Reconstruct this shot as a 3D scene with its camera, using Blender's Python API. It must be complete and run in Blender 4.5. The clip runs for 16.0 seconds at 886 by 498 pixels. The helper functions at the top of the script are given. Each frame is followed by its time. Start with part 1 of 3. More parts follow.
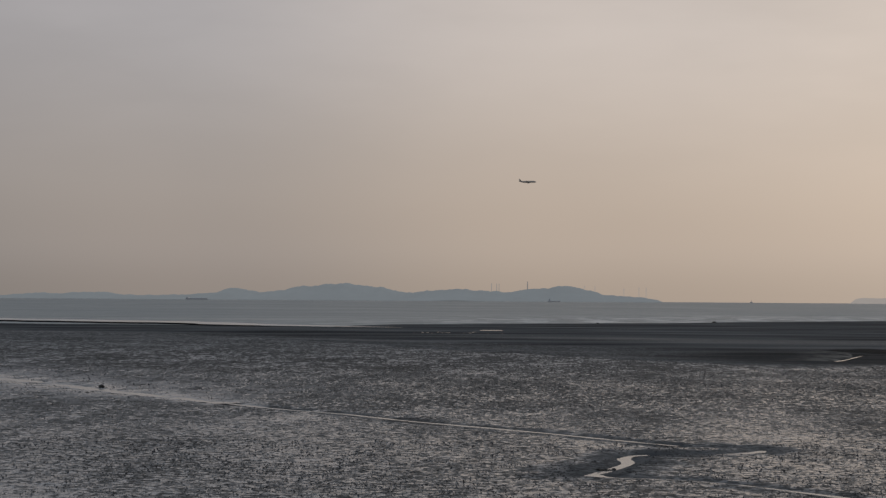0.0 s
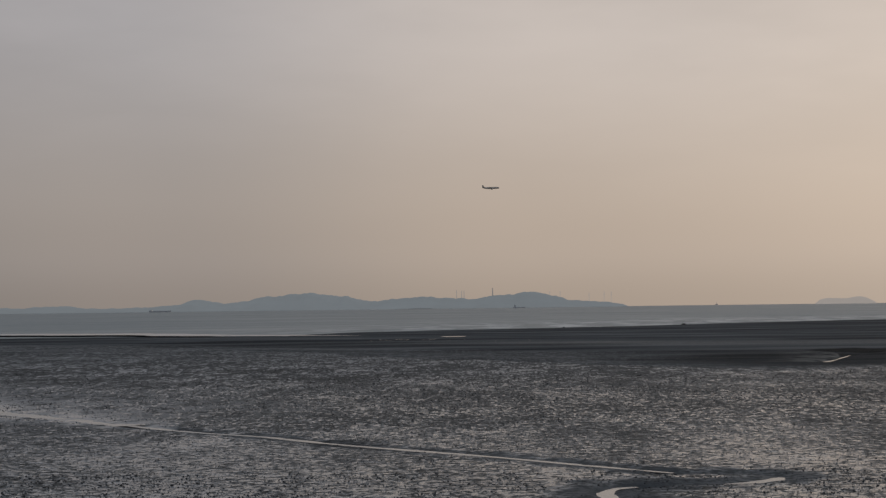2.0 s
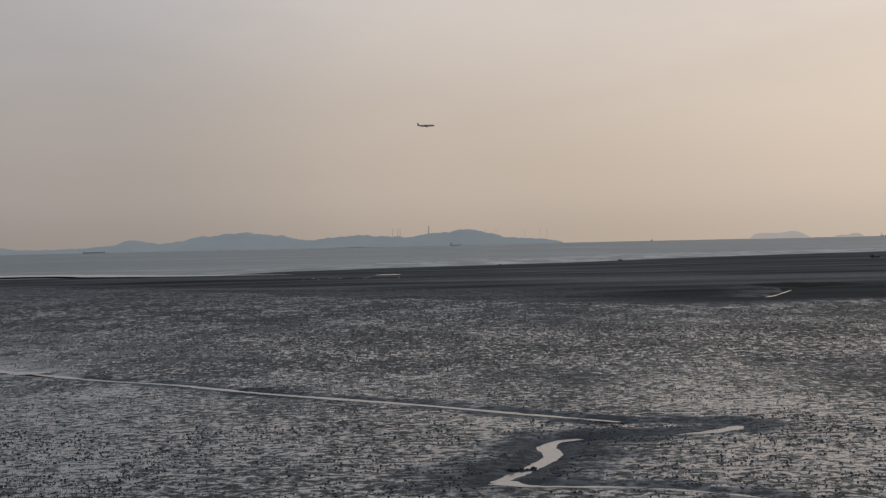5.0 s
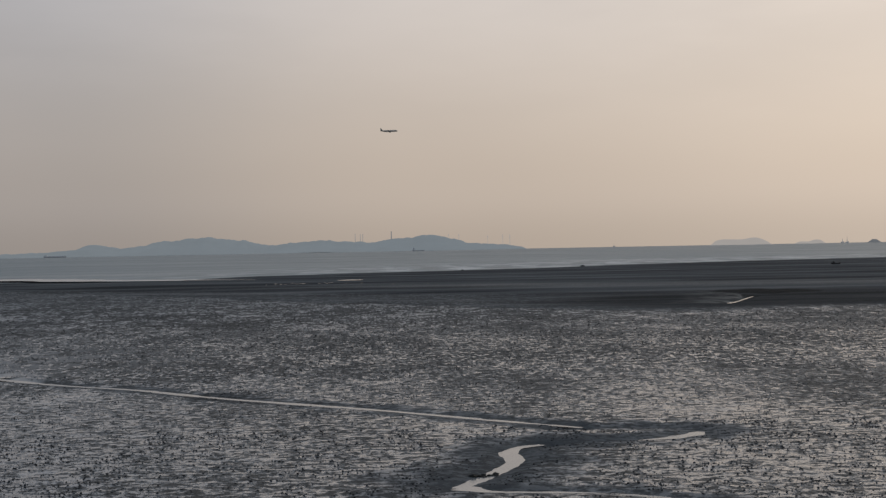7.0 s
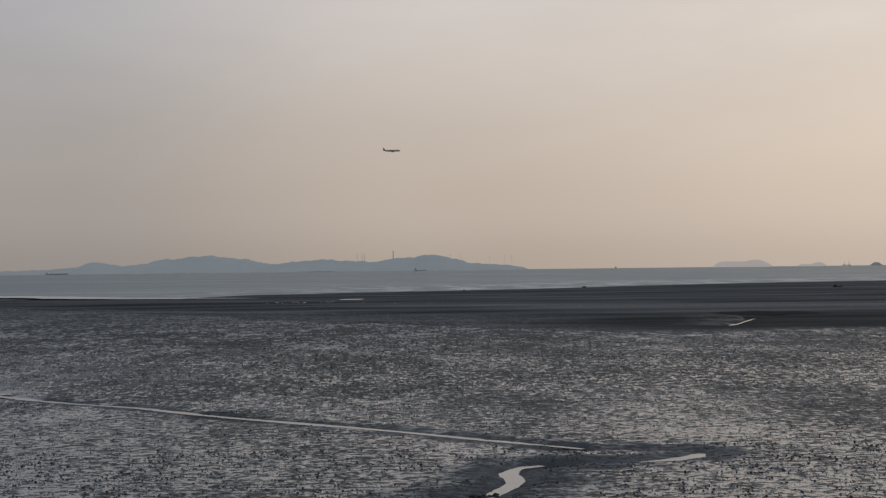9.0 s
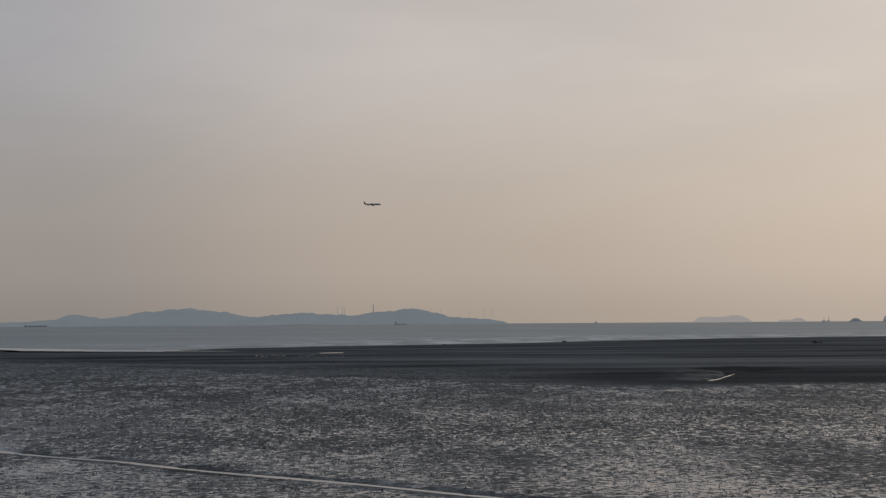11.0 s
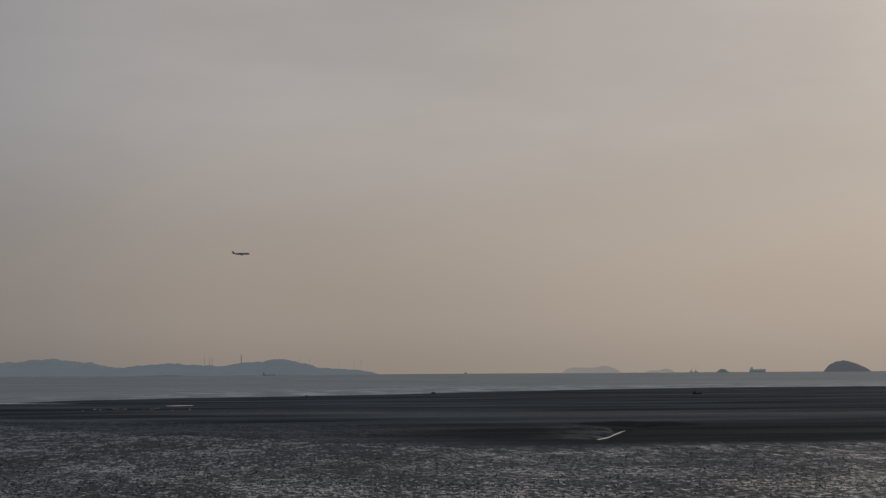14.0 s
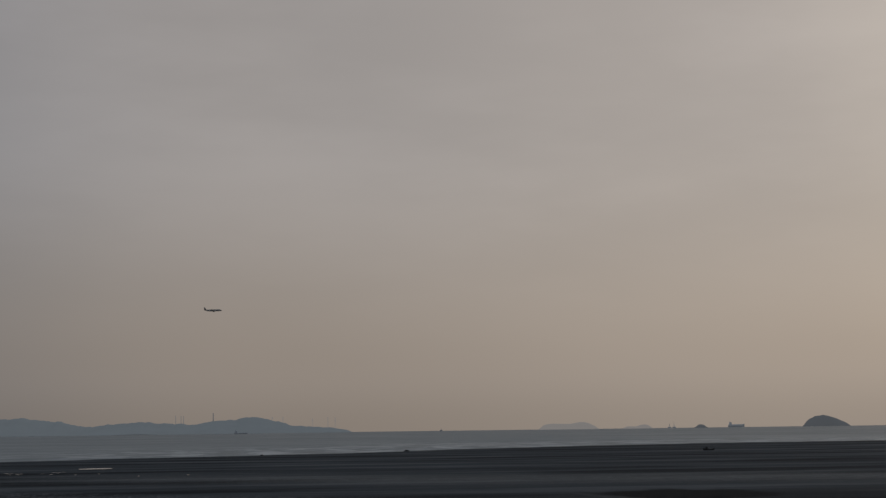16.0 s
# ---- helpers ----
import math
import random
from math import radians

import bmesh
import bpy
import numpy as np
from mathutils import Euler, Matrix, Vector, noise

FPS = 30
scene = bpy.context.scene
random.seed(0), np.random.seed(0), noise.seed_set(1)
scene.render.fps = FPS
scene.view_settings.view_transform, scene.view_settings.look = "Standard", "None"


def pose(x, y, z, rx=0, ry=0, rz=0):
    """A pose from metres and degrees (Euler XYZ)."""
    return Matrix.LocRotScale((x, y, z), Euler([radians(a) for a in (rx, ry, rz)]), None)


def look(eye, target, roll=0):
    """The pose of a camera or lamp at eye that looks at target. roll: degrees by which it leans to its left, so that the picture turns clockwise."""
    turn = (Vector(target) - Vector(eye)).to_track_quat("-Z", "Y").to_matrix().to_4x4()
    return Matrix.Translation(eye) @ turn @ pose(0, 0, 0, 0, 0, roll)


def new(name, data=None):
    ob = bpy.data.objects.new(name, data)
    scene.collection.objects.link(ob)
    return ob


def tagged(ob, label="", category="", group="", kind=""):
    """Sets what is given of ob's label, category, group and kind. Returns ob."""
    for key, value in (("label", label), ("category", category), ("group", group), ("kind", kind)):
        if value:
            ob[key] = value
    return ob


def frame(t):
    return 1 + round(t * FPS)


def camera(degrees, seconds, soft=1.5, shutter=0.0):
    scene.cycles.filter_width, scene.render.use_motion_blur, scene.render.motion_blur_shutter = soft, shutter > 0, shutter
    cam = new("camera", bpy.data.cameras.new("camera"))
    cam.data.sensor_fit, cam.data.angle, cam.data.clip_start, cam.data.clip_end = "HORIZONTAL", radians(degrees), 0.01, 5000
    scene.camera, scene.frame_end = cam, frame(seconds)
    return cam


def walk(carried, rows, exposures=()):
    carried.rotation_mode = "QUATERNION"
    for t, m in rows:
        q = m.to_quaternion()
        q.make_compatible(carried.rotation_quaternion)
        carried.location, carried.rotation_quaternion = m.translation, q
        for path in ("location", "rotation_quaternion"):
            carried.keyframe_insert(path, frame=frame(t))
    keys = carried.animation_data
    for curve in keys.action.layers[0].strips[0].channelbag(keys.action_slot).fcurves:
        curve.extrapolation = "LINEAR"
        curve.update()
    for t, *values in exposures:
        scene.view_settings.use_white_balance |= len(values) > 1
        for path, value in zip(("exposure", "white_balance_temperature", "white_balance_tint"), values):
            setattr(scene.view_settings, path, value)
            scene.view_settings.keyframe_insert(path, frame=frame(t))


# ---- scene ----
cam = camera(28.0, 16.0, soft=1.35)
walk(cam, [
    (0, pose(-0.90, -20.00, 5.57, 91.636, -0.393, 2.110)),
    (0.5, pose(-0.80, -17.20, 5.45, 91.466, 0.412, 1.016)),
    (1, pose(-0.70, -14.00, 5.42, 91.505, 0.637, 1.248)),
    (1.5, pose(-0.55, -10.00, 5.28, 91.691, 0.576, 0.905)),
    (2, pose(-0.30, -5.40, 5.11, 91.888, 0.699, 1.000)),
    (2.5, pose(-0.05, -1.60, 5.03, 91.176, 0.760, 0.886)),
    (3, pose(0.00, 0.00, 5.00, 90.777, 0.803, 0.551)),
    (3.5, pose(0.00, 0.00, 5.00, 90.705, 0.730, 0.000)),
    (4, pose(0.00, 0.00, 5.00, 89.570, 1.004, -0.155)),
    (4.5, pose(0.00, 0.00, 5.00, 89.443, 1.041, -0.458)),
    (5, pose(0.00, 0.00, 5.00, 89.859, 1.233, -1.054)),
    (5.2, pose(0.00, 0.00, 5.00, 89.690, 1.230, -1.525)),
    (7.3, pose(0.00, 0.00, 5.00, 90.202, 0.980, -2.600)),
    (7.5, pose(0.00, 0.00, 5.00, 90.347, 0.975, -2.872)),
    (8, pose(0.00, 0.00, 5.00, 90.324, 0.991, -2.715)),
    (8.2, pose(0.00, 0.00, 5.00, 90.415, 0.980, -2.515)),
    (10.3, pose(0.00, 0.00, 5.00, 91.262, 0.270, -2.290)),
    (10.5, pose(0.00, 0.00, 5.00, 91.863, 0.252, -3.252)),
    (11, pose(0.00, 0.00, 5.00, 92.390, 0.370, -2.842)),
    (11.5, pose(0.00, 0.00, 5.00, 92.422, 0.372, -2.813)),
    (12, pose(0.00, 0.00, 5.00, 92.918, 0.405, -3.980)),
    (12.5, pose(0.00, 0.00, 5.00, 93.146, 0.175, -5.220)),
    (13, pose(0.40, 4.00, 5.00, 93.512, 0.579, -6.273)),
    (13.5, pose(1.40, 12.00, 4.96, 93.757, 0.389, -6.793)),
    (14, pose(2.80, 22.00, 4.88, 93.998, 0.366, -7.029)),
    (14.5, pose(3.80, 32.50, 4.76, 94.374, 0.526, -7.253)),
    (15, pose(5.20, 44.00, 4.62, 94.869, 0.596, -7.432)),
    (15.5, pose(7.00, 57.00, 4.48, 95.214, 0.701, -7.353)),
    (16, pose(9.00, 71.00, 4.40, 95.826, 0.728, -7.823)),
], exposures=[
    (0.0, 0.08, 6700, 11.6), (1.5, 0.04, 6700, 11.6), (3.5, 0.08, 6650, 11), (4.0, 0.19, 6600, 11), (5.0, 0.26, 6550, 10.5), (8.0, 0.25, 6450, 10), (10.5, 0.10, 6430, 10),
    (11.5, -0.04, 6450, 10), (12.5, -0.2, 6400, 10), (14.0, -0.42, 6350, 10), (16.0, -0.62, 6350, 10)])

# ---- sky and sun: a veiled evening sun off to the right ----
SUN_AZ, SUN_EL = radians(48.0), radians(15.0)
SUN_DIR = Vector((math.sin(SUN_AZ) * math.cos(SUN_EL), math.cos(SUN_AZ) * math.cos(SUN_EL), math.sin(SUN_EL)))


def nd(tree, kind, **props):
    n = tree.nodes.new(kind)
    for key, value in props.items():
        n.inputs[key].default_value = value
    return n


def op(tree, what, a, b=None, clamp=False):
    n = tree.nodes.new("ShaderNodeMath")
    n.operation, n.use_clamp = what, clamp
    for i, v in enumerate((a, b)):
        if v is None:
            continue
        if isinstance(v, (int, float)):
            n.inputs[i].default_value = v
        else:
            tree.links.new(v, n.inputs[i])
    return n.outputs[0]


def ramp(tree, fac, stops, smooth=True):
    n = tree.nodes.new("ShaderNodeValToRGB")
    n.color_ramp.interpolation = "EASE" if smooth else "LINEAR"
    el = n.color_ramp.elements
    while len(el) < len(stops):
        el.new(0.5)
    for e, (p, c) in zip(el, stops):
        e.position = p
        e.color = (*c, 1.0) if isinstance(c, tuple) else (c, c, c, 1.0)
    tree.links.new(fac, n.inputs["Fac"])
    return n.outputs["Color"]


def mix(tree, fac, a, b, how="MIX"):
    n = tree.nodes.new("ShaderNodeMix")
    n.data_type, n.blend_type = "RGBA", how
    for i, v in ((0, fac), (6, a), (7, b)):
        if isinstance(v, (int, float)):
            n.inputs[i].default_value = v
        elif isinstance(v, tuple):
            n.inputs[i].default_value = (*v, 1.0)
        else:
            tree.links.new(v, n.inputs[i])
    return n.outputs[2]


def noise_tex(tree, vec, scale, detail=3.0, rough=0.55, stretch=None):
    if stretch:
        m = tree.nodes.new("ShaderNodeMapping")
        m.inputs["Scale"].default_value = stretch
        tree.links.new(vec, m.inputs["Vector"])
        vec = m.outputs["Vector"]
    n = nd(tree, "ShaderNodeTexNoise", Scale=scale, Detail=detail, Roughness=rough)
    tree.links.new(vec, n.inputs["Vector"])
    return n.outputs["Fac"]


def build_world():
    w = bpy.data.worlds.new("evening_sky")
    scene.world = w
    w.use_nodes = True
    t = w.node_tree
    t.nodes.clear()
    sky = t.nodes.new("ShaderNodeTexSky")
    sky.sky_type, sky.sun_disc = "NISHITA", False
    sky.sun_elevation, sky.sun_rotation = SUN_EL, SUN_AZ
    sky.dust_density, sky.air_density = 4.0, 1.2
    vec = t.nodes.new("ShaderNodeTexCoord").outputs["Generated"]
    sep = t.nodes.new("ShaderNodeSeparateXYZ")
    t.links.new(vec, sep.inputs[0])
    dot = t.nodes.new("ShaderNodeVectorMath")
    dot.operation = "DOT_PRODUCT"
    dot.inputs[1].default_value = SUN_DIR
    t.links.new(vec, dot.inputs[0])
    near_sun = op(t, "MULTIPLY_ADD", dot.outputs["Value"], 0.5)
    near_sun.node.inputs[2].default_value = 0.5
    # veil of high haze: cool grey away from the sun, peach towards it
    low = ramp(t, near_sun, [(0.0, (0.16, 0.165, 0.18)), (0.66, (0.235, 0.22, 0.21)), (0.76, (0.325, 0.288, 0.262)),
                             (0.84, (0.45, 0.378, 0.318)), (0.93, (0.57, 0.478, 0.398)), (1.0, (0.78, 0.65, 0.51))])
    high = ramp(t, near_sun, [(0.0, (0.22, 0.24, 0.28)), (0.66, (0.305, 0.305, 0.33)), (0.76, (0.37, 0.362, 0.378)),
                              (0.86, (0.53, 0.485, 0.46)), (0.93, (0.63, 0.565, 0.52)), (1.0, (0.9, 0.79, 0.68))])
    up = ramp(t, sep.outputs["Z"], [(0.0, 0.0), (0.03, 0.12), (0.17, 0.95), (0.4, 1.0)])
    veil = mix(t, up, low, high)
    cloud = noise_tex(t, vec, 3.0, 5.0, 0.55, (1.0, 1.0, 3.6))
    cl = mix(t, up, (1.0, 1.0, 1.0), ramp(t, cloud, [(0.3, 0.915), (0.7, 1.085)]))
    veil = mix(t, 1.0, veil, cl, "MULTIPLY")
    zenith = ramp(t, sep.outputs["Z"], [(0.24, 0.0), (0.62, 1.0)])
    veil = mix(t, zenith, veil, (0.47, 0.55, 0.65))
    smog = ramp(t, sep.outputs["Z"], [(0.0, 0.86), (0.035, 0.97), (0.07, 1.0)])
    veil = mix(t, 1.0, veil, smog, "MULTIPLY")
    b1, b2 = nd(t, "ShaderNodeBackground", Strength=0.006), nd(t, "ShaderNodeBackground", Strength=0.93)
    t.links.new(sky.outputs[0], b1.inputs[0])
    t.links.new(veil, b2.inputs[0])
    add = t.nodes.new("ShaderNodeAddShader")
    t.links.new(b1.outputs[0], add.inputs[0])
    t.links.new(b2.outputs[0], add.inputs[1])
    out = t.nodes.new("ShaderNodeOutputWorld")
    t.links.new(add.outputs[0], out.inputs[0])


build_world()
lamp = bpy.data.lights.new("sun", "SUN")
lamp.energy, lamp.angle, lamp.color = 0.7, radians(12.0), (1.0, 0.91, 0.82)
new("sun", lamp).matrix_world = look(SUN_DIR * 300, (0, 0, 0))


# ---- materials ----
def material(name):
    m = bpy.data.materials.new(name)
    m.use_nodes = True
    t = m.node_tree
    return m, t, t.nodes["Principled BSDF"]


def bump(t, bsdf, height, strength, distance):
    b = nd(t, "ShaderNodeBump", Strength=strength, Distance=distance)
    t.links.new(height, b.inputs["Height"])
    t.links.new(b.outputs[0], bsdf.inputs["Normal"])
    return b


def position(t):
    return t.nodes.new("ShaderNodeNewGeometry").outputs["Position"]


def attribute(t, name):
    a = t.nodes.new("ShaderNodeAttribute")
    a.attribute_name = name
    return a.outputs["Fac"]


def mud_material():
    m, t, b = material("tidal_mud")
    p = position(t)
    zone = attribute(t, "puddled")
    film = attribute(t, "film")
    sand = attribute(t, "sandy")
    patches = noise_tex(t, p, 0.16, 6.0, 0.74, (0.9, 0.36, 1.0))
    fine = noise_tex(t, p, 3.8, 6.0, 0.72, (0.75, 1.0, 1.0))
    grain = noise_tex(t, p, 13.0, 3.0, 0.6)
    silt = noise_tex(t, p, 0.07, 5.0, 0.62, (0.22, 1.0, 1.0))
    # puddles are small and round near the seawall, longer and larger towards the open sea
    small = noise_tex(t, p, 1.0, 3.0, 0.66, (4.6, 3.4, 1.0))
    middle = noise_tex(t, p, 1.0, 3.0, 0.66, (5.6, 1.5, 1.0))
    large = noise_tex(t, p, 1.0, 3.0, 0.66, (4.4, 0.5, 1.0))
    sep = t.nodes.new("ShaderNodeSeparateXYZ")
    t.links.new(p, sep.inputs[0])
    outer = op(t, "MULTIPLY_ADD", sep.outputs["Y"], 1 / 60)
    outer.node.inputs[2].default_value, outer.node.use_clamp = -95 / 60, True
    inner = op(t, "MULTIPLY_ADD", sep.outputs["Y"], -1 / 30)
    inner.node.inputs[2].default_value, inner.node.use_clamp = 82 / 30, True
    pools = mix(t, outer, mix(t, inner, middle, small), large)
    # and drawn out along the shore by the ebb
    drawn = [noise_tex(t, p, 1.0, 3.0, 0.7, k) for k in ((1.7, 2.4, 1.0), (1.9, 1.0, 1.0), (1.1, 0.3, 1.0))]
    drawn = mix(t, outer, mix(t, inner, drawn[1], drawn[0]), drawn[2])
    pools = op(t, "MULTIPLY", op(t, "ADD", pools, drawn), 0.72)
    pools = op(t, "ADD", pools, op(t, "MULTIPLY", op(t, "SUBTRACT", inner, 0.52), 0.048))
    # share of the ground that stands under a film of water
    level = op(t, "MULTIPLY_ADD", patches, 0.42)
    level.node.inputs[2].default_value = -0.437
    wet = op(t, "ADD", pools, level)
    wet = ramp(t, wet, [(0.44, 0.0), (0.495, 0.3), (0.565, 1.0)])
    wet = op(t, "MULTIPLY", wet, zone)
    wet = op(t, "MAXIMUM", wet, film, True)
    bank = ramp(t, silt, [(0.38, (0.013, 0.0148, 0.017)), (0.52, (0.039, 0.043, 0.047)), (0.66, (0.082, 0.085, 0.088))])
    flat = mix(t, grain, (0.0135, 0.0135, 0.013), (0.038, 0.037, 0.0355))
    dry = mix(t, zone, bank, flat)
    dry = mix(t, sand, dry, (0.120, 0.116, 0.109))
    # near-black tint: painted bank shade behind the creek, and the dark silt wedge
    dry = mix(t, attribute(t, "shade_and_silt"), dry, (0.006, 0.007, 0.008))
    col = mix(t, wet, dry, (0.052, 0.065, 0.080))
    t.links.new(col, b.inputs["Base Color"])
    damp = op(t, "MULTIPLY_ADD", zone, -0.28)
    damp.node.inputs[2].default_value = 0.9
    rough = op(t, "MULTIPLY_ADD", wet, -0.49)
    t.links.new(damp, rough.node.inputs[2])
    t.links.new(rough, b.inputs["Roughness"])
    gloss = op(t, "MULTIPLY_ADD", zone, 0.05)
    gloss.node.inputs[2].default_value = 0.02
    spec = op(t, "MULTIPLY_ADD", wet, 0.50)
    t.links.new(gloss, spec.node.inputs[2])
    t.links.new(spec, b.inputs["Specular IOR Level"])
    # standing water lies level, the mud between it is lumpy
    lumps = op(t, "ADD", grain, op(t, "MULTIPLY", fine, 0.45))
    bump(t, b, op(t, "MULTIPLY", op(t, "SUBTRACT", 1.0, op(t, "MULTIPLY", wet, 0.75)), lumps), 0.75, 0.05)
    return m


def water_material(name, base, rough, scale, strength, dist, stretch=None, surf=False):
    m, t, b = material(name)
    p = position(t)
    n1 = noise_tex(t, p, scale, 4.0, 0.6, stretch)
    n2 = noise_tex(t, p, scale * 0.08, 3.0, 0.6, stretch)
    col = mix(t, n2, base, tuple(c * 1.5 for c in base))
    if surf:
        lines = noise_tex(t, p, 0.03, 6.0, 0.72, (3.2, 1.0, 1.0))
        foam = op(t, "MULTIPLY", ramp(t, lines, [(0.48, 0.0), (0.58, 1.0)]), attribute(t, "surf"))
        col = mix(t, foam, col, (0.30, 0.305, 0.305))
        dark = op(t, "MULTIPLY", ramp(t, lines, [(0.36, 0.55), (0.48, 0.0)]), attribute(t, "surf"))
        col = mix(t, dark, col, (0.03, 0.035, 0.04))
    t.links.new(col, b.inputs["Base Color"])
    b.inputs["IOR"].default_value = 1.33
    r = op(t, "MULTIPLY_ADD", n2, 0.25)
    r.node.inputs[2].default_value = rough
    if surf:
        # gusts roughen the open water in long uneven patches
        gust = ramp(t, noise_tex(t, p, 0.009, 5.0, 0.65, (1.0, 0.45, 1.0)), [(0.36, 0.0), (0.64, 1.0)])
        r = op(t, "ADD", r, op(t, "MULTIPLY", gust, 0.06))
    t.links.new(r, b.inputs["Roughness"])
    bump(t, b, op(t, "ADD", n1, op(t, "MULTIPLY", n2, 2.0)), strength, dist)
    return m


def plain_material(name, base, rough=0.6, metal=0.0, vary=0.25, scale=3.0, relief=0.0, spec=0.5):
    m, t, b = material(name)
    b.inputs["Specular IOR Level"].default_value = spec
    p = position(t)
    n = noise_tex(t, p, scale, 4.0, 0.6)
    col = mix(t, n, tuple(c * (1 - vary) for c in base), tuple(c * (1 + vary) for c in base))
    t.links.new(col, b.inputs["Base Color"])
    b.inputs["Roughness"].default_value, b.inputs["Metallic"].default_value = rough, metal
    if relief:
        bump(t, b, noise_tex(t, p, scale * 3, 4.0, 0.6), 0.6, relief)
    return m


def haze_glow_material(name, base, air):
    """Far land and masts behind kilometres of bright air: dull surface, haze painted as emission."""
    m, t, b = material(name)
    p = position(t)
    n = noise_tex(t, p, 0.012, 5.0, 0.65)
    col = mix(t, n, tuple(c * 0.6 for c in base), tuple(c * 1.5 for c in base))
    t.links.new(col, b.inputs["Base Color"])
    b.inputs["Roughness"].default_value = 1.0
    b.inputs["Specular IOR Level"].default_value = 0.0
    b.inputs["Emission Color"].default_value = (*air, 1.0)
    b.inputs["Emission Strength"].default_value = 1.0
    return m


MUD = mud_material()
SEA = water_material("choppy_sea", (0.070, 0.083, 0.084), 0.30, 0.22, 0.75, 1.1, (0.22, 1.0, 1.0), True)
POOL = water_material("still_water", (0.095, 0.098, 0.100), 0.05, 1.5, 0.2, 0.012)
CALM = water_material("glassy_water", (0.12, 0.13, 0.138), 0.08, 0.4, 0.03, 0.01)
CLUMP = plain_material("dark_mud_clump", (0.021, 0.021, 0.022), 0.85, 0.0, 0.4, 6.0, 0.0, 0.1)
# second colour: distance haze the land itself emits
FOREST = haze_glow_material("hazy_wooded_hill", (0.06, 0.07, 0.072), (0.122, 0.135, 0.145))
ISLET = haze_glow_material("hazy_islet", (0.06, 0.06, 0.06), (0.272, 0.248, 0.228))
DOME = haze_glow_material("hazy_rock_islet", (0.06, 0.065, 0.07), (0.085, 0.088, 0.09))
HULL = plain_material("weathered_ship_hull", (0.42, 0.42, 0.43), 0.7, 0.0, 0.2, 0.4, 0.0, 0.2)
CABIN = plain_material("painted_ship_cabin", (0.42, 0.42, 0.42), 0.7, 0.0, 0.15, 0.4, 0.0, 0.2)
# farthest ships: distance haze put into a paler base colour
FAINT = plain_material("haze_pale_ship_paint", (0.72, 0.69, 0.66), 0.7, 0.0, 0.15, 0.4, 0.0, 0.2)
# chimneys and pylons also emit a painted haze tone, paler where fainter
THIN = haze_glow_material("hazy_steel_and_concrete", (0.08, 0.08, 0.08), (0.195, 0.188, 0.182))
PALE = haze_glow_material("hazy_pale_steel", (0.08, 0.08, 0.08), (0.262, 0.246, 0.232))
MAST = haze_glow_material("hazy_dark_concrete", (0.08, 0.08, 0.08), (0.135, 0.134, 0.136))
SKIN = plain_material("aircraft_paint", (0.32, 0.285, 0.255), 0.7, 0.0, 0.08, 0.3, 0.0, 0.3)
BELLY = plain_material("aircraft_wing_metal", (0.34, 0.31, 0.285), 0.7, 0.0, 0.1, 0.3, 0.0, 0.3)
TAIL = plain_material("aircraft_tail_paint", (0.25, 0.23, 0.21), 0.7, 0.0, 0.1, 0.3, 0.0, 0.3)
WOOD = plain_material("tarred_boat_planks", (0.025, 0.023, 0.021), 0.7, 0.0, 0.3, 4.0)
STONE = plain_material("wet_dark_stone", (0.016, 0.0155, 0.0145), 0.75, 0.0, 0.4, 9.0, 0.03, 0.15)


# ---- mesh helpers ----
def hash01(i, j, seed):
    n = (i.astype(np.int64) * 374761393 + j.astype(np.int64) * 668265263 + seed * 982451653) & 0x7FFFFFFF
    n = ((n ^ (n >> 13)) * 1274126177) & 0x7FFFFFFF
    n = ((n ^ (n >> 16)) * 461845907) & 0x7FFFFFFF
    return ((n ^ (n >> 15)) & 0xFFFFFF) / float(0xFFFFFF)


def vnoise(x, y, seed=0):
    i, j = np.floor(x), np.floor(y)
    u, v = x - i, y - j
    u, v = u * u * (3 - 2 * u), v * v * (3 - 2 * v)
    a, b = hash01(i, j, seed), hash01(i + 1, j, seed)
    c, d = hash01(i, j + 1, seed), hash01(i + 1, j + 1, seed)
    return (a * (1 - u) + b * u) * (1 - v) + (c * (1 - u) + d * u) * v


def fbm(x, y, seed=0, octaves=4):
    s, a, tot = 0.0, 1.0, 0.0
    for k in range(octaves):
        s = s + a * vnoise(x * 2 ** k, y * 2 ** k, seed + k * 17)
        tot += a
        a *= 0.5
    return s / tot


def mesh_from(name, verts, faces, mat, smooth=True):
    """A mesh from an array of corners and an array of faces that all have the same number of corners."""
    me = bpy.data.meshes.new(name)
    n, k = faces.shape
    me.vertices.add(len(verts))
    me.vertices.foreach_set("co", np.asarray(verts, np.float32).ravel())
    me.loops.add(n * k)
    me.loops.foreach_set("vertex_index", faces.ravel().astype(np.int32))
    me.polygons.add(n)
    me.polygons.foreach_set("loop_start", np.arange(0, n * k, k, dtype=np.int32))
    me.polygons.foreach_set("use_smooth", np.full(n, smooth))
    me.update(calc_edges=True)
    me.materials.append(mat)
    return me


def grid_faces(rows, cols):
    i = np.arange(rows - 1)[:, None] * cols + np.arange(cols - 1)[None, :]
    return np.stack([i, i + 1, i + cols + 1, i + cols], -1).reshape(-1, 4)


def part(name, bm, mat, parent=None, label="", smooth=True):
    """Links a bmesh as one mesh object under a thing or a part."""
    me = bpy.data.meshes.new(name)
    bmesh.ops.recalc_face_normals(bm, faces=bm.faces)
    bm.to_mesh(me)
    bm.free()
    me.materials.append(mat)
    for p in me.polygons:
        p.use_smooth = smooth
    ob = new(name, me)
    ob.parent = parent
    return tagged(ob, label) if label else ob


